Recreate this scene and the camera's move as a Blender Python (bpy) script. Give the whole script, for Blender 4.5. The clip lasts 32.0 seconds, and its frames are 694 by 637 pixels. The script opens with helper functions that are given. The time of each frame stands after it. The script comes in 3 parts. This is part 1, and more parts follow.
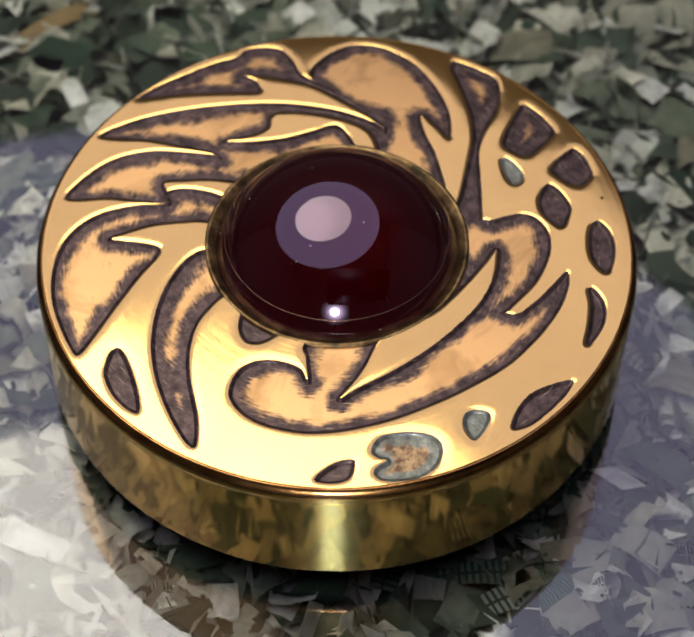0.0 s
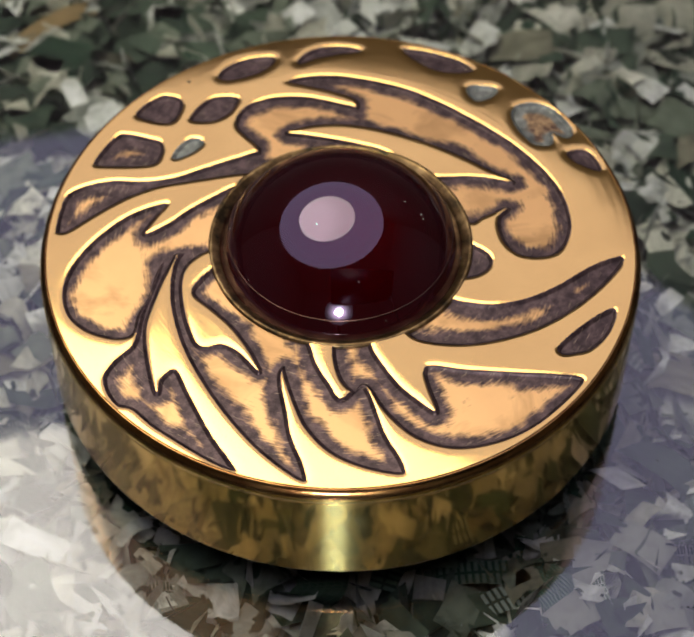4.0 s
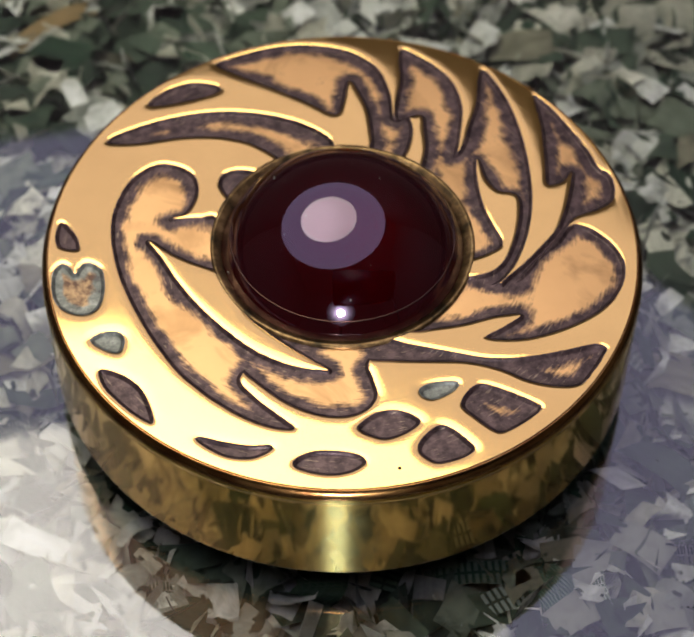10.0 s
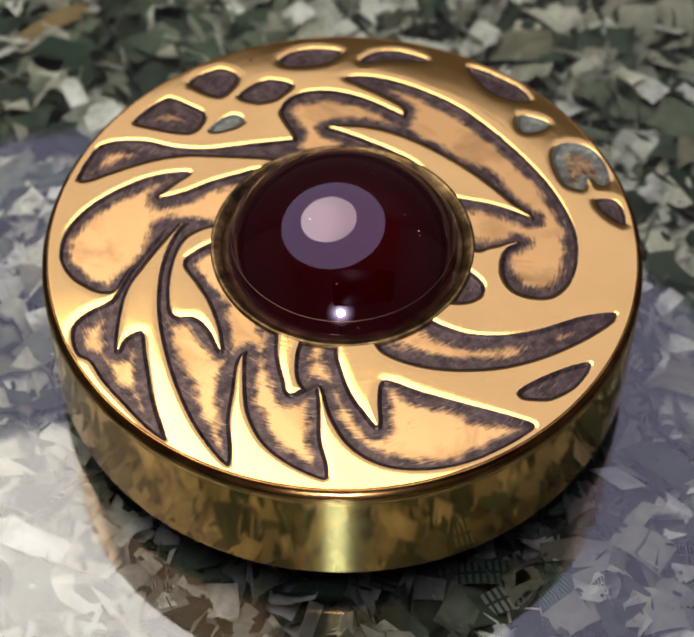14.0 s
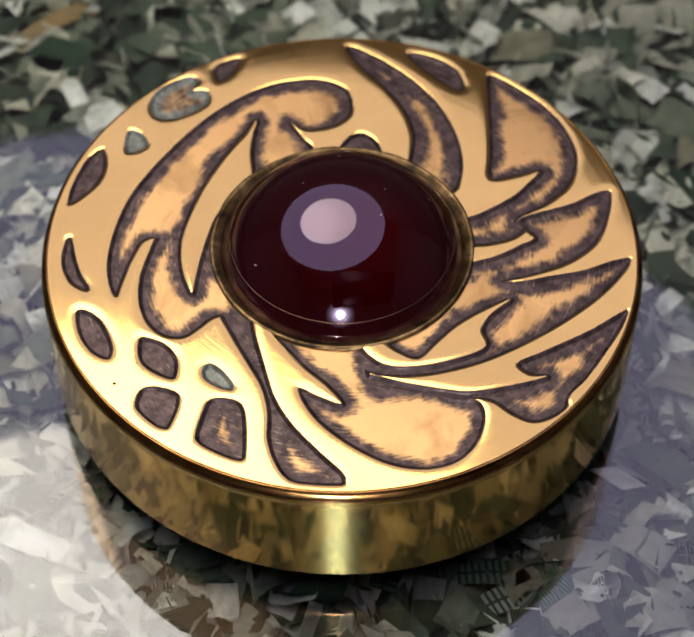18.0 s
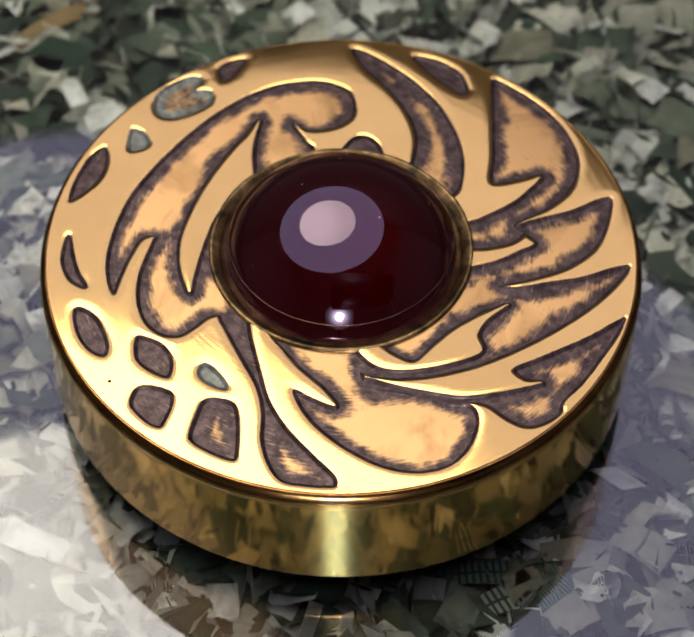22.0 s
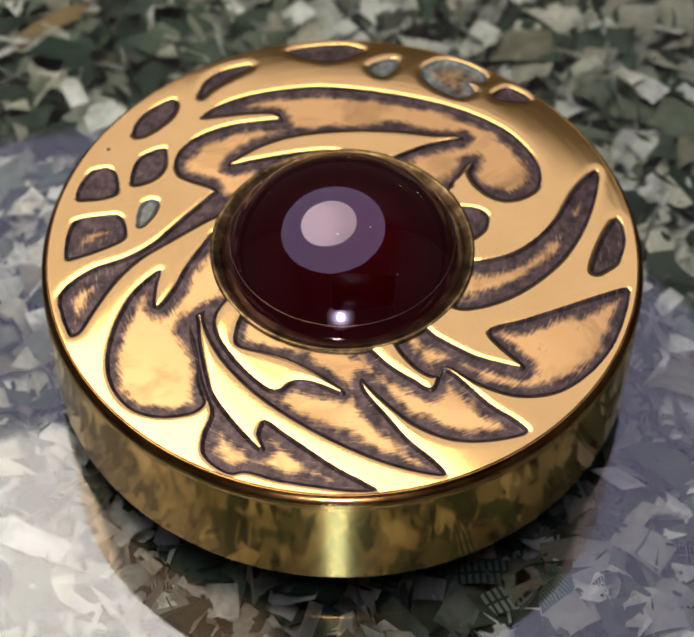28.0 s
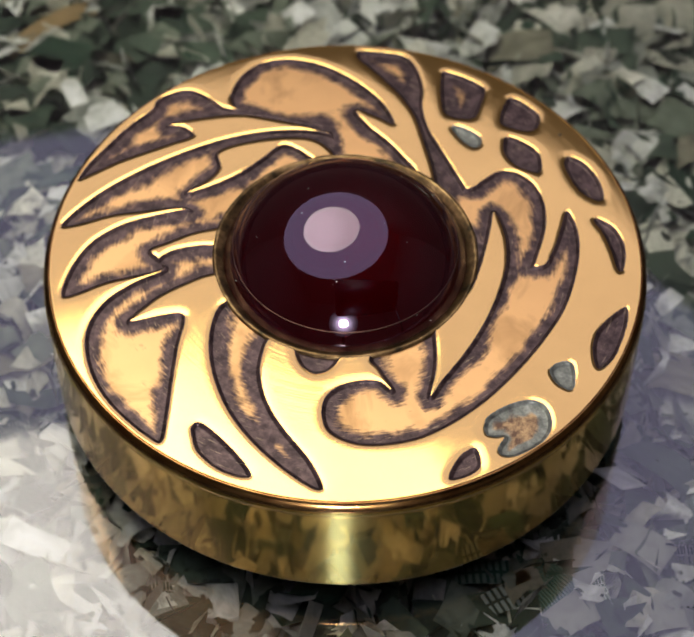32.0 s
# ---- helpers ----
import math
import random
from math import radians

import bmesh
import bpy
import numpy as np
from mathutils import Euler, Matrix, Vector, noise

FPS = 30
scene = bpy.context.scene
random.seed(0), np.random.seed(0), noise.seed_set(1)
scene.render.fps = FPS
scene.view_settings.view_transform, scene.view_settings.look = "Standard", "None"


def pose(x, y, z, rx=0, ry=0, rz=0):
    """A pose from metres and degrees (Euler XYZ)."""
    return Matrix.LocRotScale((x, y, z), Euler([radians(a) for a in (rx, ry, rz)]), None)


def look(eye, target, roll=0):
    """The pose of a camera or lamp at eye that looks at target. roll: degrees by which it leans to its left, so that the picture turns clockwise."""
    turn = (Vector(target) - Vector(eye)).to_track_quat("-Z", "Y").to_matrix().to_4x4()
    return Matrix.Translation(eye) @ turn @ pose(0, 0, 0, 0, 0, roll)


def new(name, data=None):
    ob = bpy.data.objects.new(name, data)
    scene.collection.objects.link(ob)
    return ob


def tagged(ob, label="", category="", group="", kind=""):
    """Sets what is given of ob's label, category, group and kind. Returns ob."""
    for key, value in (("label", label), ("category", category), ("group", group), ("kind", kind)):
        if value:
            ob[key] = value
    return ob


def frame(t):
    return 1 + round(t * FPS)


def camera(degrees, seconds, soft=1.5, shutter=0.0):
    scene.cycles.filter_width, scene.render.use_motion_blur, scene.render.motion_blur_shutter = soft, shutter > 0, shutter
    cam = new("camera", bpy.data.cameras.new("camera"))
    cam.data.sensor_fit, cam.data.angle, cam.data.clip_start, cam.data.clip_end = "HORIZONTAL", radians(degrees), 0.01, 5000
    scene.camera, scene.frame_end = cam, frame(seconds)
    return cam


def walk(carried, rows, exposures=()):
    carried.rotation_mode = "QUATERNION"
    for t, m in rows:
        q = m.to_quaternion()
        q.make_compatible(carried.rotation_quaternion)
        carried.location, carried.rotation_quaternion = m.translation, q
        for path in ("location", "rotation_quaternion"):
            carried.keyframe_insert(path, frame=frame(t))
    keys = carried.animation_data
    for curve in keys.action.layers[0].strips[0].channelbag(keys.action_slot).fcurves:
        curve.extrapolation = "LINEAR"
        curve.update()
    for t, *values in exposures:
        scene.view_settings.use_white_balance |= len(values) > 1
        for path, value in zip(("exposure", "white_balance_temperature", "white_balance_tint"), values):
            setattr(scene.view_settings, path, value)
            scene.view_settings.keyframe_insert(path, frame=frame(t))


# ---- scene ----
U = 0.018          # the disc's radius: every size below is told in it
FACE = 0.5825      # height of the engraved face over the worktop
THICK = 0.4666     # height of the rim
EYE = Vector((0, -4.2351, 4.983 + FACE)) * U
WAY = Vector((0.0083 * math.cos(0.906), math.cos(0.906), -math.sin(0.906)))
cam = camera(20.02, 32.0, soft=2.0)
cam.data.dof.use_dof = True
cam.data.dof.focus_distance = 6.1 * U
cam.data.dof.aperture_fstop = 72
walk(cam, [(0.0, look(EYE, EYE + WAY * 0.1, 0.33)), (32.0, look(EYE, EYE + WAY * 0.1, 0.33))], [(0.0, -0.02), (10.0, 0.03), (17.0, 0.05), (32.0, 0.05)])

# ---- light: a dim room, a round lamp close above the top, a small spot beside the camera, an added ceiling fill ----
world = bpy.data.worlds.new("dim_room")
scene.world = world
world.use_nodes = True
world.node_tree.nodes["Background"].inputs[0].default_value = (0.80, 0.72, 0.66, 1)
world.node_tree.nodes["Background"].inputs[1].default_value = 0.07
HOT, GLOW, SPOT, FILL = 5.1, 0.76, 190.0, 7.5


# ---- materials ----
class Nodes:
    """A node material with short calls to add and link nodes."""

    def __init__(self, name):
        self.mat = bpy.data.materials.new(name)
        self.mat.use_nodes = True
        self.tree = self.mat.node_tree
        self.bsdf = self.tree.nodes["Principled BSDF"]

    def add(self, kind, **inputs):
        node = self.tree.nodes.new(kind)
        for key, value in inputs.items():
            node.inputs[key.replace("_", " ")].default_value = value
        return node

    def link(self, a, b):
        self.tree.links.new(a, b)

    def coords(self, scale=(1, 1, 1)):
        tex, mapping = self.add("ShaderNodeTexCoord"), self.add("ShaderNodeMapping")
        mapping.inputs["Scale"].default_value = scale
        self.link(tex.outputs["Object"], mapping.inputs["Vector"])
        return mapping.outputs[0]

    def noise(self, vec, scale, detail=4.0, rough=0.55, distort=0.0):
        n = self.add("ShaderNodeTexNoise", Scale=scale, Detail=detail, Roughness=rough, Distortion=distort)
        self.link(vec, n.inputs["Vector"])
        return n.outputs["Fac"]

    def ramp(self, fac, stops, mode="LINEAR"):
        r = self.add("ShaderNodeValToRGB")
        r.color_ramp.interpolation = mode
        e = r.color_ramp.elements
        while len(e) < len(stops):
            e.new(0.5)
        for el, (at, col) in zip(e, stops):
            el.position, el.color = at, (*col, 1) if len(col) == 3 else col
        self.link(fac, r.inputs[0])
        return r.outputs["Color"]

    def mix(self, fac, a, b, mode="MIX"):
        m = self.add("ShaderNodeMix")
        m.data_type, m.blend_type = "RGBA", mode
        for sock, val in ((m.inputs[0], fac), (m.inputs[6], a), (m.inputs[7], b)):
            if isinstance(val, (int, float)):
                sock.default_value = val
            elif isinstance(val, tuple):
                sock.default_value = (*val, 1)
            else:
                self.link(val, sock)
        return m.outputs[2]

    def math(self, op, a, b=0.0, c=0.0):
        m = self.add("ShaderNodeMath")
        m.operation = op
        for sock, val in zip(m.inputs, (a, b, c)):
            if isinstance(val, (int, float)):
                sock.default_value = val
            else:
                self.link(val, sock)
        return m.outputs[0]

    def bump(self, height, strength, distance):
        b = self.add("ShaderNodeBump", Strength=strength, Distance=distance)
        self.link(height, b.inputs["Height"])
        self.link(b.outputs[0], self.bsdf.inputs["Normal"])

    def radius(self):
        tex, sep = self.add("ShaderNodeTexCoord"), self.add("ShaderNodeSeparateXYZ")
        self.link(tex.outputs["Object"], sep.inputs[0])
        x2, y2 = self.math("MULTIPLY", sep.outputs[0], sep.outputs[0]), self.math("MULTIPLY", sep.outputs[1], sep.outputs[1])
        return self.math("SQRT", self.math("ADD", x2, y2)), sep.outputs[2]

    def set(self, **inputs):
        for key, value in inputs.items():
            self.bsdf.inputs[key.replace("_", " ")].default_value = value
        return self


BRASS = (0.97, 0.600, 0.225)


def lathe_rings(n, pitch, along_z=False):
    """Fine turning marks: noise that runs round the axis."""
    r, z = n.radius()
    comb = n.add("ShaderNodeCombineXYZ")
    n.link(z if along_z else r, comb.inputs[0])
    return n.noise(comb.outputs[0], 1.0 / pitch, 3.0, 0.7)


def mat_face():
    n = Nodes("polished_brass").set(Metallic=1.0)
    vec = n.coords()
    blotch = n.noise(vec, 260, 5)
    rings, coarse = lathe_rings(n, 0.00012), lathe_rings(n, 0.0006)
    n.link(n.mix(n.ramp(blotch, [(0.35, (0, 0, 0)), (0.75, (1, 1, 1))]), BRASS, (0.90, 0.55, 0.206)), n.bsdf.inputs["Base Color"])
    n.link(n.math("MULTIPLY_ADD", n.math("MULTIPLY", blotch, rings), 0.16, 0.05), n.bsdf.inputs["Roughness"])
    swell = n.math("MULTIPLY", n.noise(vec, 130, 2), 14.0)
    n.bump(n.math("ADD", n.math("MULTIPLY_ADD", coarse, 2.0, rings), swell), 0.085, 0.00002)
    return n.mat


def mat_rim():
    """Turned brass: a mirror with fine rings cut round it, which draw every light out upright."""
    n = Nodes("turned_brass").set(Metallic=1.0)
    vec = n.coords()
    blotch = n.noise(vec, 300, 4)
    col = n.mix(blotch, (0.87, 0.50, 0.118), (0.76, 0.41, 0.090))
    n.link(col, n.bsdf.inputs["Base Color"])
    n.link(n.math("MULTIPLY_ADD", blotch, 0.06, 0.06), n.bsdf.inputs["Roughness"])
    n.bump(lathe_rings(n, 0.00016, True), 0.025, 0.00002)
    streak = n.add("ShaderNodeBsdfAnisotropic", Roughness=0.5, Anisotropy=0.93, Rotation=0.0)
    tan = n.add("ShaderNodeTangent")
    tan.direction_type, tan.axis = "RADIAL", "Z"
    n.link(tan.outputs[0], streak.inputs["Tangent"])
    streak.inputs[0].default_value = (0.80, 0.73, 0.30, 1)
    mixer = n.add("ShaderNodeMixShader")
    mixer.inputs[0].default_value = 0.14
    n.link(n.bsdf.outputs[0], mixer.inputs[1])
    n.link(streak.outputs[0], mixer.inputs[2])
    n.link(mixer.outputs[0], n.tree.nodes["Material Output"].inputs[0])
    return n.mat


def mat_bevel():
    """The bevelled edge: brass with the dark room's reflection put into its colour."""
    n = Nodes("darkened_brass").set(Metallic=1.0, Roughness=0.2)
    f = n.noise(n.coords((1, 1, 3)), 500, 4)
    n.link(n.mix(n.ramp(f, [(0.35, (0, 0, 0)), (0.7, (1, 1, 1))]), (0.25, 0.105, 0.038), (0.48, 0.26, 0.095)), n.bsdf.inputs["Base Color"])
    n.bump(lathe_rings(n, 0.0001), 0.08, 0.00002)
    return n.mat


def mat_collar():
    """The stone's collar: dull olive brass, scuffed and mottled."""
    n = Nodes("dull_collar_brass").set(Metallic=0.85)
    vec = n.coords()
    f, g = n.noise(vec, 900, 5, 0.65), n.noise(vec, 2600, 3)
    col = n.ramp(f, [(0.34, (0.035, 0.025, 0.013)), (0.5, (0.16, 0.095, 0.042)), (0.70, (0.42, 0.27, 0.13))])
    n.link(col, n.bsdf.inputs["Base Color"])
    n.link(n.math("MULTIPLY_ADD", g, 0.3, 0.2), n.bsdf.inputs["Roughness"])
    n.bump(f, 0.25, 0.00005)
    return n.mat


def mat_recess():
    """Engraved floor: dark oxide left along the walls, rubbed bright in the middle."""
    n = Nodes("oxidised_brass")
    vec = n.coords()
    att = n.add("ShaderNodeAttribute")
    att.attribute_name = "rubbed"
    fine, broad = n.noise(vec, 1500, 6, 0.7), n.noise(vec, 380, 3)
    r, _ = n.radius()
    sweep = n.add("ShaderNodeCombineXYZ")
    grad = n.add("ShaderNodeTexGradient")
    grad.gradient_type = "RADIAL"
    n.link(vec, grad.inputs["Vector"])
    n.link(n.math("MULTIPLY", r, 7500.0), sweep.inputs[0])
    n.link(n.math("MULTIPLY", grad.outputs["Fac"], 75.0), sweep.inputs[1])
    hair = n.noise(sweep.outputs[0], 1.0, 4, 0.65)
    centred = [n.math("SUBTRACT", k, 0.5) for k in (fine, broad, hair)]
    wob = n.math("ADD", n.math("MULTIPLY", centred[0], 0.55), n.math("ADD", n.math("MULTIPLY", centred[1], 1.5), n.math("MULTIPLY", centred[2], 0.9)))
    rub = n.math("ADD", att.outputs["Fac"], wob)
    mask = n.ramp(rub, [(0.30, (0, 0, 0)), (0.50, (0.36, 0.36, 0.36)), (0.70, (1, 1, 1))])
    grime = n.mix(n.ramp(fine, [(0.38, (0, 0, 0)), (0.66, (1, 1, 1))]), (0.034, 0.019, 0.024), (0.120, 0.075, 0.083))
    grime = n.mix(n.ramp(hair, [(0.59, (0, 0, 0)), (0.70, (0.7, 0.7, 0.7))]), grime, (0.34, 0.25, 0.19))
    gold = n.mix(broad, (0.78, 0.46, 0.232), (0.66, 0.378, 0.188))
    cloud = n.ramp(n.noise(vec, 210, 4, 0.6, 1.0), [(0.46, (0, 0, 0)), (0.72, (0.75, 0.75, 0.75))])
    gold = n.mix(cloud, gold, (0.30, 0.165, 0.075))
    n.link(n.mix(mask, grime, gold), n.bsdf.inputs["Base Color"])
    n.link(n.math("MULTIPLY_ADD", mask, 0.35, 0.62), n.bsdf.inputs["Metallic"])
    n.link(n.math("MULTIPLY_ADD", mask, 0.02, 0.42), n.bsdf.inputs["Roughness"])
    n.bump(n.math("ADD", fine, hair), 0.03, 0.00003)
    return n.mat


def mat_verdigris():
    """Grey-green patina, worn to brown in the middle."""
    n = Nodes("grey_patina")
    vec = n.coords()
    att = n.add("ShaderNodeAttribute")
    att.attribute_name = "rubbed"
    fine, broad = n.noise(vec, 1300, 6, 0.7), n.noise(vec, 700, 3)
    grey = n.ramp(fine, [(0.3, (0.06, 0.058, 0.06)), (0.5, (0.165, 0.168, 0.163)), (0.66, (0.31, 0.315, 0.30))])
    mask = n.ramp(n.math("ADD", att.outputs["Fac"], n.math("MULTIPLY", n.math("SUBTRACT", broad, 0.5), 1.6)), [(0.35, (0, 0, 0)), (0.6, (1, 1, 1))])
    brown = n.ramp(fine, [(0.40, (0.10, 0.05, 0.035)), (0.60, (0.46, 0.29, 0.16))])
    n.link(n.mix(mask, grey, brown), n.bsdf.inputs["Base Color"])
    n.set(Metallic=0.45, Roughness=0.4)
    n.bump(fine, 0.12, 0.00005)
    return n.mat


def mat_gem():
    n = Nodes("ruby").set(Base_Color=(0.26, 0.002, 0.008, 1), Roughness=0.01, IOR=1.98)
    n.bsdf.inputs["Transmission Weight"].default_value = 0.95
    # reflection colour put in by tint, turning the yellowish lamp's image lavender
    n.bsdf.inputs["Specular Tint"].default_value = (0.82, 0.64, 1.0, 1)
    return n.mat


def mat_plain(name, color, rough=0.5, metal=0.0):
    n = Nodes(name).set(Roughness=rough, Metallic=metal)
    f = n.noise(n.coords(), 400, 4)
    n.link(n.mix(f, tuple(c * 0.85 for c in color), tuple(min(1, c * 1.12) for c in color)), n.bsdf.inputs["Base Color"])
    return n.mat


def mat_glow(name, color, strength):
    n = Nodes(name).set(Base_Color=(0.02, 0.02, 0.02, 1), Roughness=1.0, Specular_IOR_Level=0.0, Emission_Color=(*color, 1), Emission_Strength=strength)
    return n.mat


def mat_diffuser(name, color, strength, bright_core, inner, outer, edge):
    """An opal disc, brightest round an added core, dimmed where the face mirrors it."""
    n = Nodes(name).set(Base_Color=(0.02, 0.02, 0.02, 1), Roughness=1.0, Specular_IOR_Level=0.0, Emission_Color=(*color, 1))
    away = n.add("ShaderNodeVectorMath")
    away.operation = "DISTANCE"
    away.inputs[1].default_value = bright_core
    n.link(n.coords(), away.inputs[0])
    fall = n.add("ShaderNodeMapRange")
    fall.interpolation_type = "SMOOTHSTEP"
    for key, value in (("From Min", inner), ("From Max", outer), ("To Min", strength), ("To Max", strength * edge)):
        fall.inputs[key].default_value = value
    n.link(away.outputs["Value"], fall.inputs["Value"])
    n.link(fall.outputs[0], n.bsdf.inputs["Emission Strength"])
    return n.mat


def mat_paper(name, single):
    """Scraps of printed paper: each its own tone, with fine printed lines, smudges and painted crease shade."""
    n = Nodes(name).set(Roughness=0.75)
    if single:
        luck = n.add("ShaderNodeObjectInfo").outputs["Random"]
    else:
        luck = n.add("ShaderNodeNewGeometry").outputs["Random Per Island"]
    uv = n.add("ShaderNodeUVMap").outputs[0]
    tone = n.ramp(luck, PAPER_TONES, "CONSTANT")
    luck2 = n.math("FRACT", n.math("MULTIPLY", luck, 17.3))
    luck3 = n.math("FRACT", n.math("MULTIPLY", luck, 41.7))
    turned_uv = n.add("ShaderNodeVectorRotate")
    n.link(uv, turned_uv.inputs["Vector"])
    n.link(n.math("MULTIPLY", luck2, 6.28), turned_uv.inputs["Angle"])
    wave = n.add("ShaderNodeTexWave", Scale=2.2, Distortion=6.0, Detail=1.0)
    n.link(turned_uv.outputs[0], wave.inputs["Vector"])
    lines = n.ramp(wave.outputs["Fac"], [(0.30, (0, 0, 0)), (0.55, (1, 1, 1))])
    bars = n.add("ShaderNodeTexBrick", Scale=1.0, Mortar_Size=0.03, Brick_Width=0.20, Row_Height=0.5, Mortar_Smooth=0.3)
    n.link(turned_uv.outputs[0], bars.inputs["Vector"])
    smudge_shade = n.noise(uv, 0.8, 5, 0.62, 0.8)
    bold = n.noise(turned_uv.outputs[0], 0.75, 2, 0.5)
    ink = n.mix(n.ramp(luck3, [(0.0, (0, 0, 0)), (0.55, (1, 1, 1))], "CONSTANT"), (0.030, 0.040, 0.034), (0.020, 0.055, 0.036))
    col = n.mix(n.math("MULTIPLY", lines, n.math("MULTIPLY", luck3, 0.25)), tone, ink)
    col = n.mix(n.math("MULTIPLY", n.ramp(bold, [(0.56, (0, 0, 0)), (0.60, (1, 1, 1))]), n.math("GREATER_THAN", luck2, 0.6)), col, ink)
    lattice = n.math("MULTIPLY", n.math("SUBTRACT", 1.0, bars.outputs["Fac"]), n.math("MULTIPLY", n.math("GREATER_THAN", luck3, 0.93), 0.85))
    col = n.mix(lattice, col, (0.020, 0.070, 0.042))
    # crease shading put into the colour as broad dark and pale noise
    col = n.mix(0.8, col, n.ramp(smudge_shade, [(0.30, (0.40, 0.42, 0.40)), (0.52, (0.90, 0.90, 0.88)), (0.72, (1.2, 1.2, 1.2))]), "MULTIPLY")
    n.link(col, n.bsdf.inputs["Base Color"])
    n.bump(n.noise(uv, 0.9, 3, 0.5), 0.9, 0.00035)
    return n.mat


PAPER_TONES = [(0, (0.82, 0.82, 0.82)), (0.14, (0.57, 0.555, 0.5)), (0.28, (0.235, 0.268, 0.225)), (0.43, (0.09, 0.128, 0.1)), (0.565, (0.038, 0.062, 0.049)), (0.66, (0.4, 0.41, 0.4)), (0.78, (0.82, 0.8, 0.74)), (0.885, (0.82, 0.82, 0.82)), (0.965, (0.31, 0.29, 0.235))]


def mat_coat():
    """The clear polished coat: see-through, with a mirror gloss that grows towards the edge of view."""
    n = Nodes("clear_resin")
    clear, gloss = n.add("ShaderNodeBsdfTransparent"), n.add("ShaderNodeBsdfGlossy", Roughness=0.03)
    # bluish gloss tint offsets the yellow diffuser in the mirrored patch
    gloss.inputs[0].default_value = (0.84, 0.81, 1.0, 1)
    clear.inputs[0].default_value = (0.94, 0.96, 0.95, 1)
    fres, mixer = n.add("ShaderNodeFresnel", IOR=2.08), n.add("ShaderNodeMixShader")
    n.link(fres.outputs[0], mixer.inputs[0])
    n.link(clear.outputs[0], mixer.inputs[1])
    n.link(gloss.outputs[0], mixer.inputs[2])
    n.link(mixer.outputs[0], n.tree.nodes["Material Output"].inputs[0])
    wavy = n.noise(n.coords(), 90, 2)
    bump = n.add("ShaderNodeBump", Strength=0.04, Distance=0.0002)
    n.link(wavy, bump.inputs["Height"])
    n.link(bump.outputs[0], gloss.inputs["Normal"])
    return n.mat


# ---- building ----
def part(name, bm, material, parent, label="", smooth=True):
    mesh = bpy.data.meshes.new(name)
    bm.to_mesh(mesh)
    bm.free()
    if smooth:
        mesh.shade_smooth()
    mesh.materials.append(material)
    ob = new(name, mesh)
    ob.parent = parent
    return tagged(ob, label)


def turned(profile, steps=256):
    """A bmesh turned round z from (radius, height) pairs, in units of the disc's radius; radius 0 closes the end."""
    bm = bmesh.new()
    rings = []
    for r, z in profile:
        if r < 1e-6:
            rings.append([bm.verts.new((0, 0, z * U))])
        else:
            rings.append([bm.verts.new((r * U * math.cos(math.tau * i / steps), r * U * math.sin(math.tau * i / steps), z * U)) for i in range(steps)])
    for a, b in zip(rings, rings[1:]):
        for i in range(steps):
            j = (i + 1) % steps
            if len(a) == 1:
                bm.faces.new((a[0], b[i], b[j]))
            elif len(b) == 1:
                bm.faces.new((a[i], b[0], a[j]))
            else:
                bm.faces.new((a[i], b[i], b[j], a[j]))
    bmesh.ops.recalc_face_normals(bm, faces=bm.faces)
    return bm


def arc(r0, z0, r1, z1, bulge, n=8):
    """Points of a rounded corner from one (radius, height) to another."""
    mid = ((r0 + r1) / 2 + bulge[0], (z0 + z1) / 2 + bulge[1])
    return [((1 - t) ** 2 * r0 + 2 * t * (1 - t) * mid[0] + t * t * r1, (1 - t) ** 2 * z0 + 2 * t * (1 - t) * mid[1] + t * t * z1) for t in (i / n for i in range(n + 1))]


# ---- the worktop and the room ----
bm = bmesh.new()
bmesh.ops.create_cube(bm, size=1.0)
bmesh.ops.scale(bm, vec=(1.6, 0.9, 0.03), verts=bm.verts)
bmesh.ops.translate(bm, vec=(0, 0.15, -0.0195), verts=bm.verts)
bmesh.ops.bevel(bm, geom=bm.edges[:], offset=0.003, segments=3, affect="EDGES")
worktop = tagged(part("worktop", bm, mat_plain("dark_ground", (0.035, 0.042, 0.036), 0.6), None, smooth=False), "worktop of shredded printed paper under a clear polished coat", "worktop", kind="structure")
bm = bmesh.new()
bmesh.ops.create_grid(bm, x_segments=1, y_segments=1, size=0.5)
bmesh.ops.scale(bm, vec=(1.59, 0.89, 1), verts=bm.verts)
bmesh.ops.translate(bm, vec=(0, 0.15, 0), verts=bm.verts)
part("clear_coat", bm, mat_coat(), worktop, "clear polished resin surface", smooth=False)


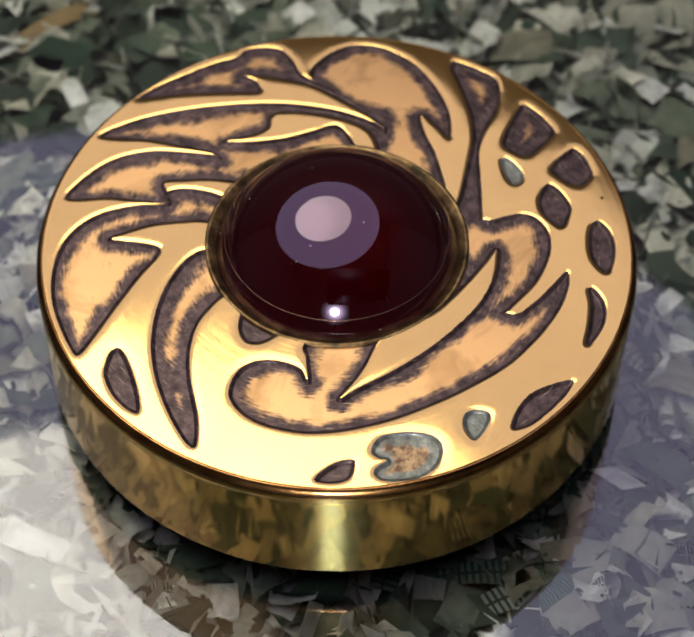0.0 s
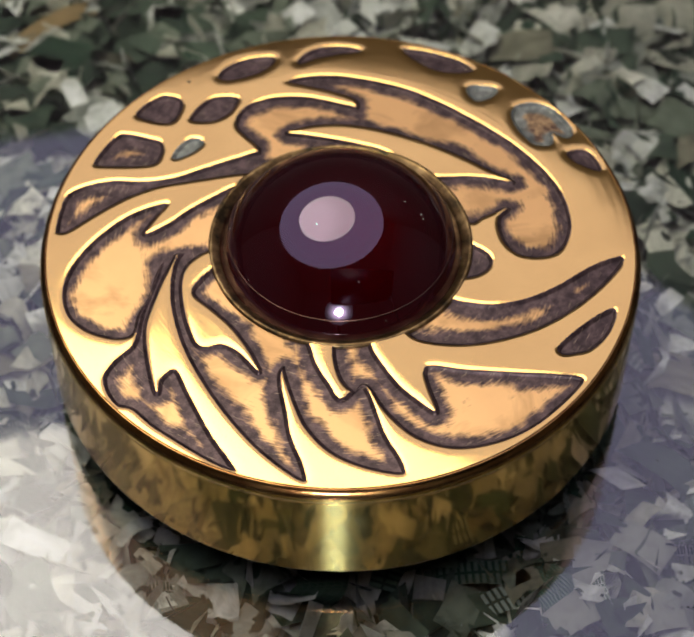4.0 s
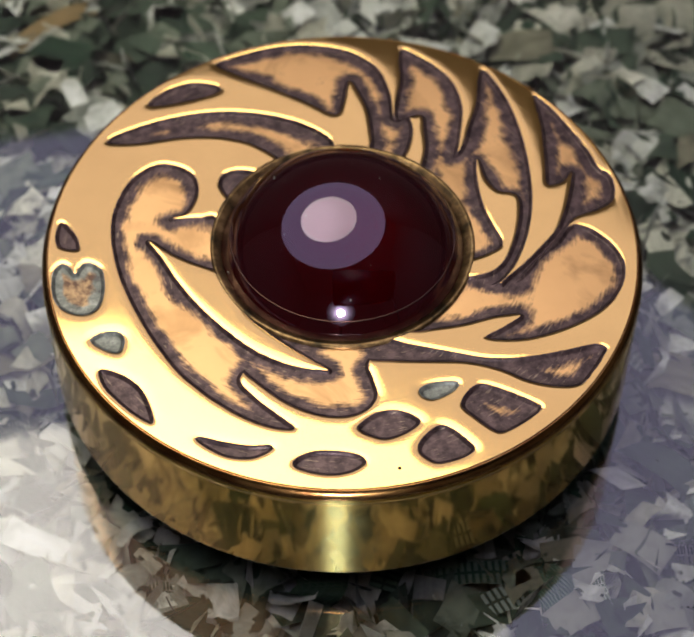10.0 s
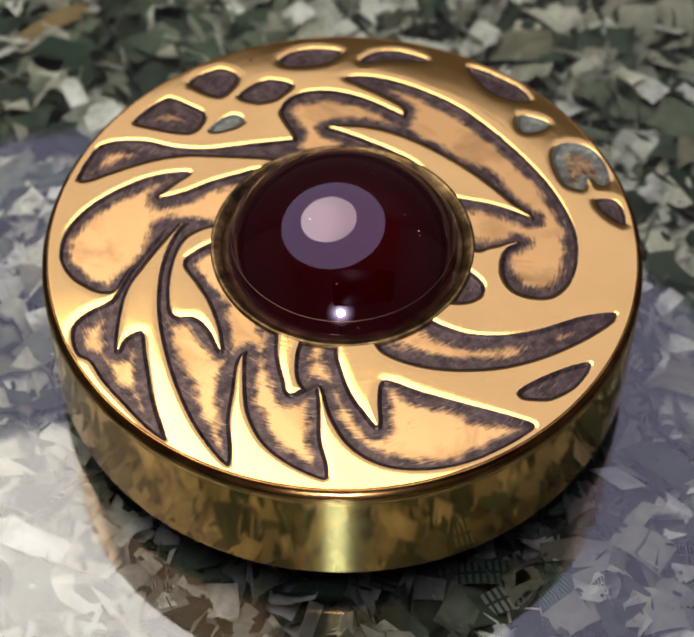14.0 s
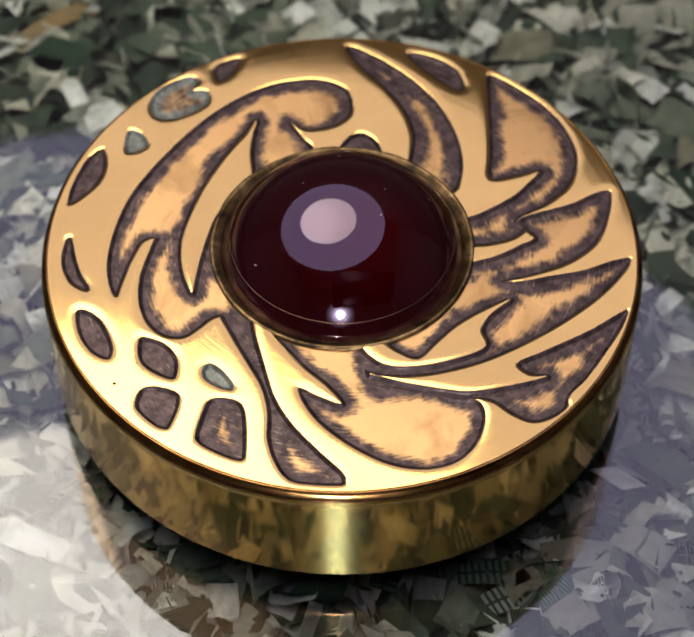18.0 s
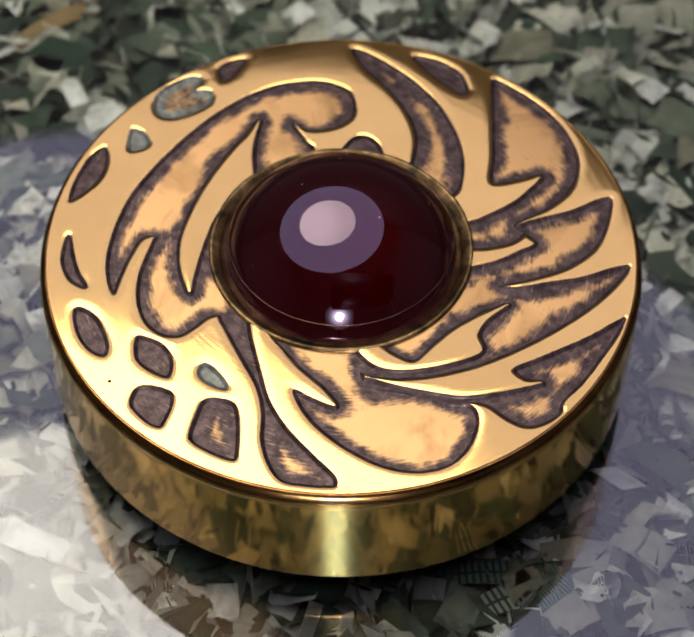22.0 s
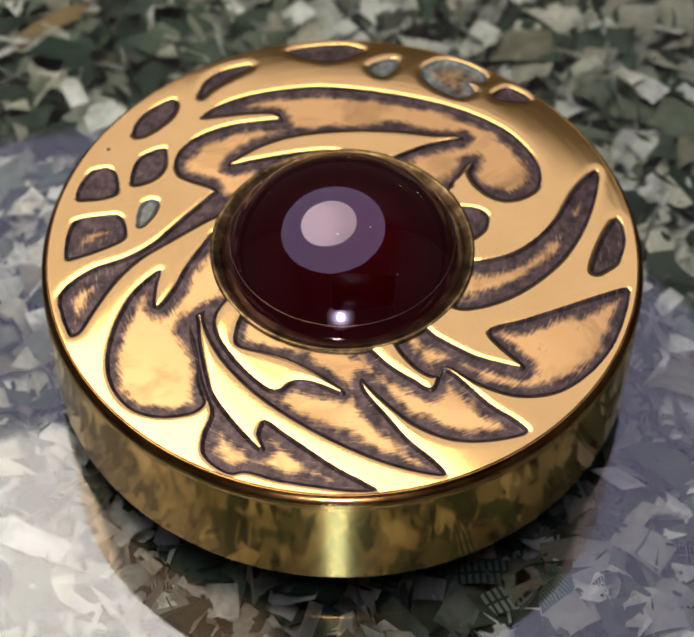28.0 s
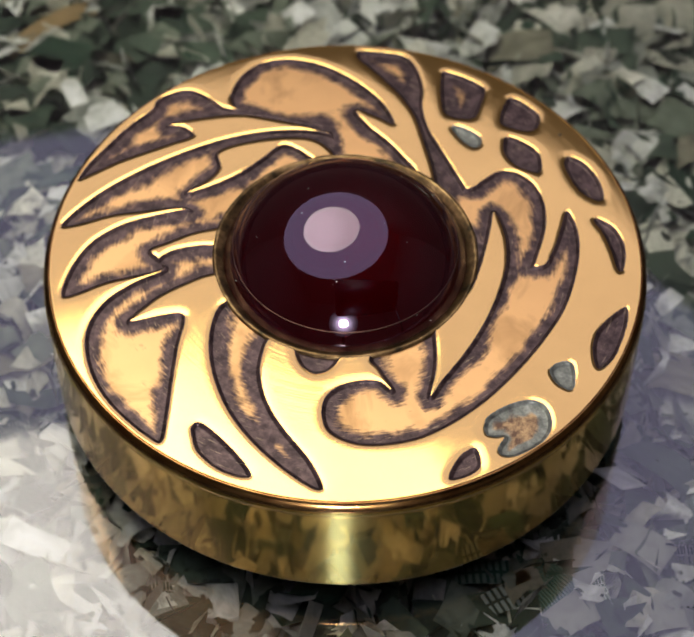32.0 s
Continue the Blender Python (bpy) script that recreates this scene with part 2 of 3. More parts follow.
def shred(rng, x, y, z, level):
    """One bent scrap of paper: its corners, faces and flat coordinates (in millimetres)."""
    long, wide = rng.uniform(0.0024, 0.0066), rng.uniform(0.0012, 0.0034)
    turn, bend = rng.uniform(0, math.tau), rng.normal(0, 0.55)
    tilt = Euler((rng.normal(0, 0.42), rng.normal(0, 0.42), turn)).to_matrix()
    skew = rng.uniform(-0.17, 0.17, 4)
    verts, flat = [], []
    cuts, twist, crease = 6, rng.normal(0, 0.5), rng.uniform(-0.3, 0.3)
    shift = rng.uniform(0, 90, 2)
    for i in range(cuts + 1):
        u = i / cuts - 0.5
        for j, v in ((0, -0.5), (1, 0.5)):
            end = (skew[j] if u < 0 else skew[2 + j]) * abs(2 * u)
            px, py = (u + end * 0.35) * long, v * wide * (1 + end)
            pz = bend * long * (4 * u * u - 0.5) + twist * u * v * wide + 0.35 * bend * abs(u - crease) * long
            p = tilt @ Vector((px, py, pz))
            verts.append((x + p.x, y + p.y, min(z + p.z, -0.00006)))
            flat.append((px * 1000 + shift[0], py * 1000 + shift[1]))
    faces = [(2 * i, 2 * i + 2, 2 * i + 3, 2 * i + 1) for i in range(cuts)]
    return verts, faces, flat


def shred_mesh(name, verts, faces, flat, mat):
    mesh = bpy.data.meshes.new(name)
    mesh.from_pydata(verts, [], faces)
    uv = mesh.uv_layers.new(name="UVMap")
    loops = np.zeros(len(mesh.loops), np.int32)
    mesh.loops.foreach_get("vertex_index", loops)
    uv.data.foreach_set("uv", np.array(flat, np.float32)[loops].ravel())
    mesh.shade_smooth()
    mesh.materials.append(mat)
    return mesh


def scatter_paper():
    rng = np.random.default_rng(11)
    loose, each = mat_paper("printed_paper", False), mat_paper("printed_scrap", True)
    verts, faces, flat, singles = [], [], [], 0
    for level, (deep, count) in enumerate(((0.0011, 1000), (0.0017, 1300), (0.0026, 1600), (0.0036, 1600))):
        for _ in range(count):
            x, y, z = rng.uniform(-0.042, 0.042), rng.uniform(-0.036, 0.050), -deep * rng.uniform(0.5, 1.2)
            v, f, u = shred(rng, x, y, z, level)
            if level == 0 and y < -0.004 and abs(x) < 0.028 and singles < 300:
                ob = new("paper_shred", shred_mesh("paper_shred", v, f, u, each))
                ob.parent = worktop
                singles += 1
            else:
                n = len(verts)
                verts += v
                flat += u
                faces += [tuple(k + n for k in q) for q in f]
    rest = new("paper_shreds", shred_mesh("paper_shreds", verts, faces, flat, loose))
    rest.parent = worktop
    tagged(rest, "heap of grey-green scraps of printed paper", kind="stuff")



def mat_note(name, ground, ink, kind):
    """A scrap of a printed note: columns of an engraved building, or a fine rosette."""
    n = Nodes(name).set(Roughness=0.7)
    uv = n.add("ShaderNodeUVMap").outputs[0]
    smudge_shade = n.noise(uv, 1.2, 4, 0.6)
    if kind == "columns":
        tex = n.add("ShaderNodeTexBrick", Scale=1.0, Mortar_Size=0.10, Brick_Width=0.42, Row_Height=1.15, Mortar_Smooth=0.2)
        tex.offset = 0.0
        n.link(uv, tex.inputs["Vector"])
        mask = tex.outputs["Fac"]
    elif kind == "rosette":
        tex = n.add("ShaderNodeTexWave", Scale=1.6, Distortion=5.0, Detail=2.0)
        tex.wave_type = "RINGS"
        n.link(uv, tex.inputs["Vector"])
        mask = n.ramp(tex.outputs["Fac"], [(0.4, (0, 0, 0)), (0.6, (1, 1, 1))])
    else:
        mask = n.ramp(smudge_shade, [(0.5, (0, 0, 0)), (0.75, (0.6, 0.6, 0.6))])
    col = n.mix(mask, ground, ink)
    n.link(n.mix(0.6, col, n.ramp(smudge_shade, [(0.3, (0.5, 0.5, 0.5)), (0.6, (1.1, 1.1, 1.1))]), "MULTIPLY"), n.bsdf.inputs["Base Color"])
    n.bump(n.noise(uv, 0.9, 3, 0.5), 0.6, 0.0003)
    return n.mat


def note_scraps():
    """The scraps that stand out of the heap by their print or colour."""
    pale = mat_note("pale_paper", (0.38, 0.38, 0.36), (0.26, 0.27, 0.25), "plain")
    rows = (
        ("tan strip of paper", (-0.0211, 0.0300), 41, 0.0076, 0.0016, 0.10, mat_note("tan_paper", (0.36, 0.25, 0.13), (0.20, 0.13, 0.07), "plain")),
        ("green scrap printed with columns", (0.0080, -0.0166), 4, 0.0044, 0.0015, 0.06, mat_note("green_note", (0.13, 0.18, 0.15), (0.012, 0.055, 0.034), "columns")),
        ("pale scrap printed with dark columns", (0.0090, -0.0187), 28, 0.0040, 0.0016, -0.10, mat_note("pale_note", (0.36, 0.40, 0.37), (0.025, 0.05, 0.04), "columns")),
        ("dark green scrap with a printed rosette", (0.0123, -0.0172), -48, 0.0030, 0.0026, 0.12, mat_note("rosette_note", (0.018, 0.075, 0.046), (0.15, 0.23, 0.18), "rosette")),
        ("dark green scrap printed with columns", (0.0030, -0.0165), 70, 0.0024, 0.0018, 0.08, mat_note("dark_note", (0.10, 0.16, 0.12), (0.008, 0.035, 0.022), "columns")),
        ("plain pale scrap of paper", (0.0150, -0.0158), 78, 0.0034, 0.0021, 0.10, pale),
        ("plain pale scrap of paper", (0.0190, -0.0192), 15, 0.0030, 0.0024, 0.12, pale),
        ("plain pale scrap of paper", (0.0182, -0.0146), -35, 0.0036, 0.0022, 0.10, pale),
        ("plain pale scrap of paper", (0.0136, -0.0194), 34, 0.0040, 0.0022, -0.12, pale))
    for label, (x, y), angle, long, wide, bend, mat in rows:
        verts, flat = [], []
        for i in range(9):
            u = i / 8 - 0.5
            for v in (-0.5, 0.5):
                p = Matrix.Rotation(radians(angle), 3, "Z") @ Vector((u * long, v * wide * (1 + 0.25 * u), 0))
                verts.append((x + p.x, y + p.y, -0.00015 - abs(bend) * long * 4 * u * u * (1 if bend > 0 else 0.6)))
                flat.append((u * long * 1000, v * wide * 1000))
        faces = [(2 * i, 2 * i + 2, 2 * i + 3, 2 * i + 1) for i in range(8)]
        ob = new("paper_shred", shred_mesh("paper_shred", verts, faces, flat, mat))
        ob.parent = worktop
        tagged(ob, label)


scatter_paper()
note_scraps()
PLASTER = mat_plain("plaster", (0.68, 0.65, 0.61), 0.85)


def slab(name, size, at, mat, label):
    bm = bmesh.new()
    bmesh.ops.create_cube(bm, size=1.0)
    bmesh.ops.scale(bm, vec=size, verts=bm.verts)
    bmesh.ops.translate(bm, vec=at, verts=bm.verts)
    return tagged(part(name, bm, mat, None, smooth=False), label, name.split("_")[0], kind="structure")


# unseen walls and ceiling, added to close the room and keep reflections dark
slab("wall_north", (3.2, 0.1, 2.6), (0, 0.66, 0.4), PLASTER, "unseen plain plastered wall behind the worktop")
slab("wall_south", (3.2, 0.1, 2.6), (0, -2.25, 0.4), PLASTER, "unseen plain plastered wall")
slab("wall_east", (0.1, 2.81, 2.6), (1.55, -0.795, 0.4), PLASTER, "unseen plain plastered wall")
slab("wall_west", (0.1, 2.81, 2.6), (-1.55, -0.795, 0.4), PLASTER, "unseen plain plastered wall")
slab("floor", (3.0, 2.81, 0.1), (0, -0.795, -0.95), PLASTER, "plain floor under the worktop")
slab("ceiling", (3.0, 2.81, 0.1), (0, -0.795, 1.65), PLASTER, "unseen plain pale ceiling")

# ---- the spinning top ----
HEART = [(.817, -5.4), (.797, -3.1), (.801, 2), (.830, 6.4), (.870, 7.9), (.913, 7.1), (.951, 4.8), (.970, 1.5), (.967, -2.6), (.955, -5.4), (.931, -6.7), (.907, -5.9), (.888, -3.7), (.872, -5.4), (.849, -6.5)]
BEAD = [(.809, 15.7), (.812, 18.5), (.845, 20.5), (.875, 18.9), (.903, 15.6), (.898, 14.1), (.852, 13.9)]
TRI = [(.952, -17.5), (.926, -17.1), (.884, -13.8), (.874, -10.6), (.896, -10.1), (.943, -11.3), (.958, -14.2)]
LEAF_S4 = [(.931, 22), (.887, 25.5), (.872, 30.5), (.898, 35.5), (.939, 38.7), (.954, 35.2), (.958, 29.7), (.956, 25.3)]
ANCHOR = [(.581, -22.7), (.541, -25.7), (.529, -32.3), (.547, -39), (.593, -43.2), (.657, -43.7), (.720, -41.6), (.758, -37), (.777, -31.5), (.782, -24.4), (.778, -18), (.762, -9.5), (.744, 0.5), (.731, 12.8), (.735, 24.3), (.750, 34.7), (.764, 45.8), (.779, 55.2), (.782, 62.4), (.767, 66.5), (.730, 61.5), (.694, 54.7), (.649, 47.7), (.558, 50.3), (.412, 65.9), (.265, 56.2), (.301, -2.7), (.430, -26.6), (.492, -25.2)]
ANCHOR_ISLAND = [(.433, 4.9), (.519, -3.1), (.575, -7.6), (.644, -12.8), (.607, -7.1), (.564, 5), (.535, 19.8), (.526, 35.4), (.532, 48.1), (.536, 60.6), (.533, 72.5), (.504, 66.8), (.475, 58.1), (.450, 44.9), (.437, 30.5), (.401, 14.4)]
CURL = [(.611, 44.8), (.643, 53.5), (.682, 62.7), (.708, 71.4), (.711, 78.5), (.687, 84), (.640, 87.3), (.577, 87.3), (.513, 86.7), (.452, 91), (.376, 79.2), (.435, 60.9), (.475, 54), (.492, 40.5), (.540, 38.6)]
HALF_MOON = [(.428, -59.3), (.484, -54.5), (.510, -48.7), (.494, -43.8), (.450, -40.1), (.419, -39.3), (.361, -46.7), (.370, -57.8)]
CRESCENT = [(.417, -99.6), (.482, -96.7), (.561, -88.2), (.639, -78.8), (.724, -68.7), (.797, -59.8), (.869, -51.1), (.928, -44.2), (.937, -41.7), (.908, -41.8), (.828, -45.1), (.730, -52.8), (.650, -59.5), (.565, -65.7), (.484, -69.7), (.429, -71.4), (.339, -70.9), (.334, -103.6)]
TRI_B = [(.847, -71.3), (.821, -70.2), (.836, -64.8), (.883, -58.3), (.928, -55.2), (.945, -57.6), (.942, -62.1), (.918, -66.8), (.881, -69.6)]
LEAF_A = [(.381, -130.9), (.407, -116.5), (.486, -114.2), (.608, -110.6), (.687, -107.4), (.751, -104.4), (.659, -103.2), (.595, -101.5), (.590, -98.2), (.660, -90.9), (.762, -82.7), (.874, -76.4), (.947, -73.9), (.960, -77.4), (.960, -86.2), (.949, -93.9), (.922, -101.2), (.881, -106.8), (.809, -112.1), (.703, -116.5), (.599, -120.1), (.625, -123.4), (.576, -127.7), (.492, -130.5), (.419, -131.2)]
LEAF_B = [(.566, -146.8), (.684, -140), (.763, -135.9), (.841, -130.4), (.891, -124.8), (.930, -118.8), (.939, -115.6), (.884, -115.7), (.787, -117.6), (.596, -120.4), (.643, -127.5), (.586, -131.2), (.512, -136.3), (.418, -142.7), (.382, -153.4), (.500, -150)]
LEAF_C = [(.446, 139), (.533, 147.5), (.574, 157.2), (.613, 168.9), (.660, -178.4), (.712, -166.9), (.783, -155.6), (.865, -145.6), (.931, -138), (.956, -134), (.893, -135.1), (.806, -138.4), (.712, -141.3), (.566, -146.8), (.500, -138.4), (.382, -153.4), (.357, 174.2), (.402, 144.5)]
LEAF_C_ISLAND = [(.434, 148.1), (.509, 153.7), (.550, 162.2), (.592, 174.9), (.624, -175.6), (.617, -172), (.573, -168.9), (.564, -162.2), (.596, -153.5), (.541, -160.7), (.505, -172.6), (.511, 176.7), (.533, 166.9), (.484, 161.3), (.419, 155.3)]
LEAF_D = [(.966, -147.1), (.966, -151.6), (.953, -158.2), (.949, -165.5), (.944, -171.2), (.966, -173.9), (.959, -177.6), (.931, 179), (.872, 177), (.792, 175.5), (.744, 171.3), (.698, 165.9), (.631, 157.2), (.588, 147.1), (.550, 145.5), (.551, 150.1), (.601, 158.3), (.669, 167.1), (.725, 173.1), (.782, -178.8), (.845, -170.7), (.799, -172.7), (.744, -172.1), (.779, -165.7), (.871, -155.2), (.934, -149.1)]
BLOB = [(.607, 126.5), (.672, 129.9), (.742, 135.2), (.821, 142.3), (.890, 149.1), (.930, 155.4), (.937, 161.5), (.903, 166.8), (.844, 171.2), (.797, 173.1), (.758, 172.6), (.717, 168.2), (.654, 163.1), (.609, 155.2), (.556, 149.1), (.450, 149.1), (.356, 145.9), (.355, 107.3), (.430, 107.5), (.478, 118.1), (.528, 126.7), (.586, 135), (.652, 139.4), (.629, 133)]
DROP = [(.486, 85.7), (.404, 90.5), (.478, 104.4), (.583, 115.5), (.668, 121.5), (.752, 128.1), (.838, 135), (.907, 139.6), (.941, 140.2), (.954, 139.1), (.955, 133.9), (.949, 129.7), (.900, 126.4), (.820, 123.2), (.725, 120.8), (.638, 115.9), (.570, 106.9), (.519, 95.5)]
CELL_1 = [(.765, 106.5), (.734, 108.8), (.722, 113.4), (.765, 116.5), (.871, 119.8), (.916, 120.1), (.922, 116.1), (.916, 111.1), (.894, 109.1), (.813, 107.2)]
CELL_2 = [(.868, 93), (.829, 94.6), (.799, 99.2), (.827, 101.7), (.883, 103.3), (.922, 103.6), (.936, 100.9), (.931, 96.4), (.911, 94.4)]
CELL_3 = [(.677, 98.9), (.648, 99.5), (.646, 103.8), (.671, 109), (.693, 109.3), (.705, 105.8), (.704, 101.2)]
CELL_4 = [(.766, 81.5), (.744, 81.2), (.704, 85.9), (.703, 90.8), (.734, 94.6), (.770, 95.8), (.796, 91.8), (.806, 87.2), (.789, 84)]
CELL_5 = [(.912, 68.8), (.886, 67.8), (.845, 71.2), (.838, 76.8), (.854, 81), (.886, 82.1), (.917, 78.8), (.926, 74.1)]
CELL_6 = [(.918, 48.4), (.899, 48.3), (.882, 53.3), (.865, 58.4), (.846, 62.2), (.863, 62.9), (.904, 60.2), (.925, 56.6), (.929, 52.9)]


DEPTH, WALL, CROWN = 0.0105, 0.014, 0.072


def outline(points, steps=6):
    """A smooth closed curve through (radius, degrees) control points, as x, y."""
    pts = [np.array((r * math.cos(radians(a)), r * math.sin(radians(a)))) for r, a in points]
    out = []
    for i in range(len(pts)):
        a, b, c, d = pts[i - 1], pts[i], pts[(i + 1) % len(pts)], pts[(i + 2) % len(pts)]
        for t in (j / steps for j in range(steps)):
            out.append(0.5 * (2 * b + (c - a) * t + (2 * a - 5 * b + 4 * c - d) * t * t + (3 * b - a - 3 * c + d) * t ** 3))
    return np.array(out)


def distance(x, y, curve):
    """Signed distance of the points to a closed curve, negative inside, told within 0.2 of it."""
    d = np.full(x.shape, 0.2)
    lo, hi = curve.min(0) - 0.05, curve.max(0) + 0.05
    near = np.nonzero((x > lo[0]) & (x < hi[0]) & (y > lo[1]) & (y < hi[1]))
    px, py = x[near], y[near]
    best, inside = np.full(px.shape, 0.04), np.zeros(px.shape, bool)
    for (x0, y0), (x1, y1) in zip(np.roll(curve, 1, 0), curve):
        ex, ey = x1 - x0, y1 - y0
        t = np.clip(((px - x0) * ex + (py - y0) * ey) / (ex * ex + ey * ey + 1e-12), 0, 1)
        best = np.minimum(best, (px - x0 - t * ex) ** 2 + (py - y0 - t * ey) ** 2)
        if y0 != y1:
            inside ^= ((y0 > py) != (y1 > py)) & (px < ex * (py - y0) / ey + x0)
    d[near] = np.where(inside, -np.sqrt(best), np.sqrt(best))
    return d


def grid_mesh(name, verts, faces, mat, parent, label, rubbed=None):
    used = np.unique(faces)
    back = np.zeros(len(verts), np.int64)
    back[used] = np.arange(len(used))
    mesh = bpy.data.meshes.new(name)
    mesh.vertices.add(len(used))
    mesh.vertices.foreach_set("co", verts[used].astype(np.float32).ravel())
    mesh.loops.add(faces.size)
    mesh.loops.foreach_set("vertex_index", back[faces].astype(np.int32).ravel())
    mesh.polygons.add(len(faces))
    mesh.polygons.foreach_set("loop_start", np.arange(0, faces.size, 4, dtype=np.int32))
    mesh.update(calc_edges=True)
    mesh.shade_smooth()
    if rubbed is not None:
        att = mesh.attributes.new("rubbed", "FLOAT", "POINT")
        att.data.foreach_set("value", rubbed[used].astype(np.float32))
    mesh.materials.append(mat)
    ob = new(name, mesh)
    ob.parent = parent
    return tagged(ob, label)


def spinning_top():
    top = new("spinning_top")
    tagged(top, "polished brass spinning top with engraved swirls and a red stone", "spinning top")
    face_mat, rim_mat, recess_mat, grey_mat = mat_face(), mat_rim(), mat_recess(), mat_verdigris()
    # the engraved face: a fine polar grid, sunk where the ornament is cut
    nr, na, r0, r1 = 300, 2160, 0.4385, 0.9745
    rr, aa = np.meshgrid(np.linspace(r0, r1, nr), np.arange(na) * math.tau / na, indexing="ij")
    x, y = rr * np.cos(aa), rr * np.sin(aa)
    sunk = [(name, [(outline(c), dim) for c, dim in curves], [outline(c) for c in lands], mat, label) for name, curves, lands, mat, label in (
        ("carved_scroll", [(ANCHOR, 0), (CURL, 0), (DROP, 0.010)], [ANCHOR_ISLAND], recess_mat, "long hooked scroll, dark along its walls and rubbed bright"),
        ("carved_feather", [(LEAF_A, 0.004), (LEAF_B, 0.004), (LEAF_C, 0.004), (LEAF_D, 0.008), (BLOB, 0)], [LEAF_C_ISLAND], recess_mat, "branching feather recess, dark along its walls and rubbed bright"),
        ("carved_crescent", [(CRESCENT, 0.014)], [], recess_mat, "curved horn recess with dark oxide"),
        ("carved_half_moon", [(HALF_MOON, 0.06)], [], recess_mat, "small dark half-round recess at the setting"),
        ("carved_heart", [(HEART, 0.0)], [], grey_mat, "heart-shaped recess with grey patina"),
        ("carved_bead", [(BEAD, 0.06)], [], grey_mat, "small grey bead-shaped recess"),
        ("carved_seed", [(TRI, 0.06)], [], recess_mat, ""), ("carved_seed", [(LEAF_S4, 0.06)], [], recess_mat, ""),
        ("carved_seed", [(TRI_B, 0.06)], [], recess_mat, ""), ("carved_seed", [(CELL_6, 0.06)], [], recess_mat, ""),
        ("carved_cell", [(CELL_1, 0.03)], [], recess_mat, ""), ("carved_cell", [(CELL_2, 0.06)], [], recess_mat, ""),
        ("carved_cell", [(CELL_3, 0.06)], [], grey_mat, ""), ("carved_cell", [(CELL_4, 0.06)], [], recess_mat, ""),
        ("carved_cell", [(CELL_5, 0.06)], [], recess_mat, ""))]
    each, bare = [], []
    for name, curves, lands, mat, label in sunk:
        apart = [(distance(x, y, c), dim) for c, dim in curves]
        d = np.minimum.reduce([a for a, _ in apart])
        worn = np.minimum.reduce([a + dim for a, dim in apart])
        for c in lands:
            land = -distance(x, y, c)
            d, worn = np.maximum(d, land), np.maximum(worn, land)
        each.append(d)
        bare.append(worn)
    each = np.array(each)
    d = each.min(0)
    owner = each.argmin(0)
    t = np.clip(-d / WALL, 0, 1)
    lip = np.clip(1 - d / 0.034, 0, 1) * (d >= 0) + (d < 0)
    round_over = np.clip(1 - np.maximum(d, 0) / 0.014, 0, 1)
    z = -DEPTH * t * t * (3 - 2 * t) - 0.0011 * lip ** 2 - 0.0015 * round_over ** 2 - CROWN * np.clip(rr - 0.72, 0, 1) ** 2
    verts = np.stack([x * U, y * U, (z + FACE) * U], -1).reshape(-1, 3)
    rubbed = np.clip((-np.array(bare).min(0) - 0.014) / 0.060, -0.4, 1).ravel()
    i, j = np.meshgrid(np.arange(nr - 1), np.arange(na), indexing="ij")
    k = (j + 1) % na
    quads = np.stack([i * na + j, (i + 1) * na + j, (i + 1) * na + k, i * na + k], -1).reshape(-1, 4)
    floor = (d.ravel()[quads].min(1) < -0.0003)
    own = owner.ravel()[quads[:, 0]]
    face = grid_mesh("face", verts, quads[~floor], face_mat, top, "mirror-polished engraved brass face")
    for n, (name, _, _, mat, label) in enumerate(sunk):
        mine = floor & (own == n)
        if mine.any():
            grid_mesh(name, verts, quads[mine], mat, face, label, rubbed)
    pit = turned([(0.006, FACE - CROWN * 0.04 + 0.0004), (0.003, FACE - CROWN * 0.04 + 0.0012), (0, FACE - CROWN * 0.04 + 0.001)], 12)
    bmesh.ops.translate(pit, vec=(0.918 * U * math.cos(radians(88.4)), 0.918 * U * math.sin(radians(88.4)), 0), verts=pit.verts)
    part("pit", pit, mat_plain("pit_dirt", (0.03, 0.02, 0.012), 0.8), face, "tiny dark pit")
    # rim, underside and point
    lo = FACE - THICK
    edge = FACE - CROWN * 0.2542 ** 2 - 0.0012
    part("chamfer", turned([(0.9742, edge), (0.9755, edge - 0.0035), (0.9775, edge - 0.0015), *arc(0.978, edge - 0.001, 0.9985, FACE - 0.034, (0.005, 0.005), 8), (0.9985, FACE - 0.036)]), mat_bevel(), top, "rounded brass edge, dark reflection in its colour, with a fine groove")
    part("rim", turned([(0.9985, FACE - 0.036), (0.9962, FACE - 0.0385), (0.9962, FACE - 0.0405), (0.9995, FACE - 0.043), (0.9998, FACE - 0.045), (0.9998, FACE - 0.058), (0.9988, FACE - 0.0595), (1.0, FACE - 0.061), (1.0, FACE - 0.063), (1.0, FACE - 0.070), (1.0, lo + 0.03), (1.0, lo + 0.018), (1.0, lo + 0.016)]), rim_mat, top, "turned brass side with fine lathe marks")
    part("lower_edge", turned([(1.0, lo + 0.016), *arc(0.9998, lo + 0.015, 0.984, lo, (0.005, -0.005), 6)]), face_mat, top, "polished thin lower edge")
    part("underside", turned([(0.984, lo), (0.93, lo + 0.004), (0.55, lo + 0.02), (0.30, lo + 0.01), (0.17, lo - 0.03), (0.11, 0.06), (0.10, 0.05)], 160), mat_plain("dull_brass", (0.07, 0.045, 0.02), 0.5, 1.0), top, "dull brass underside tapering to the point")
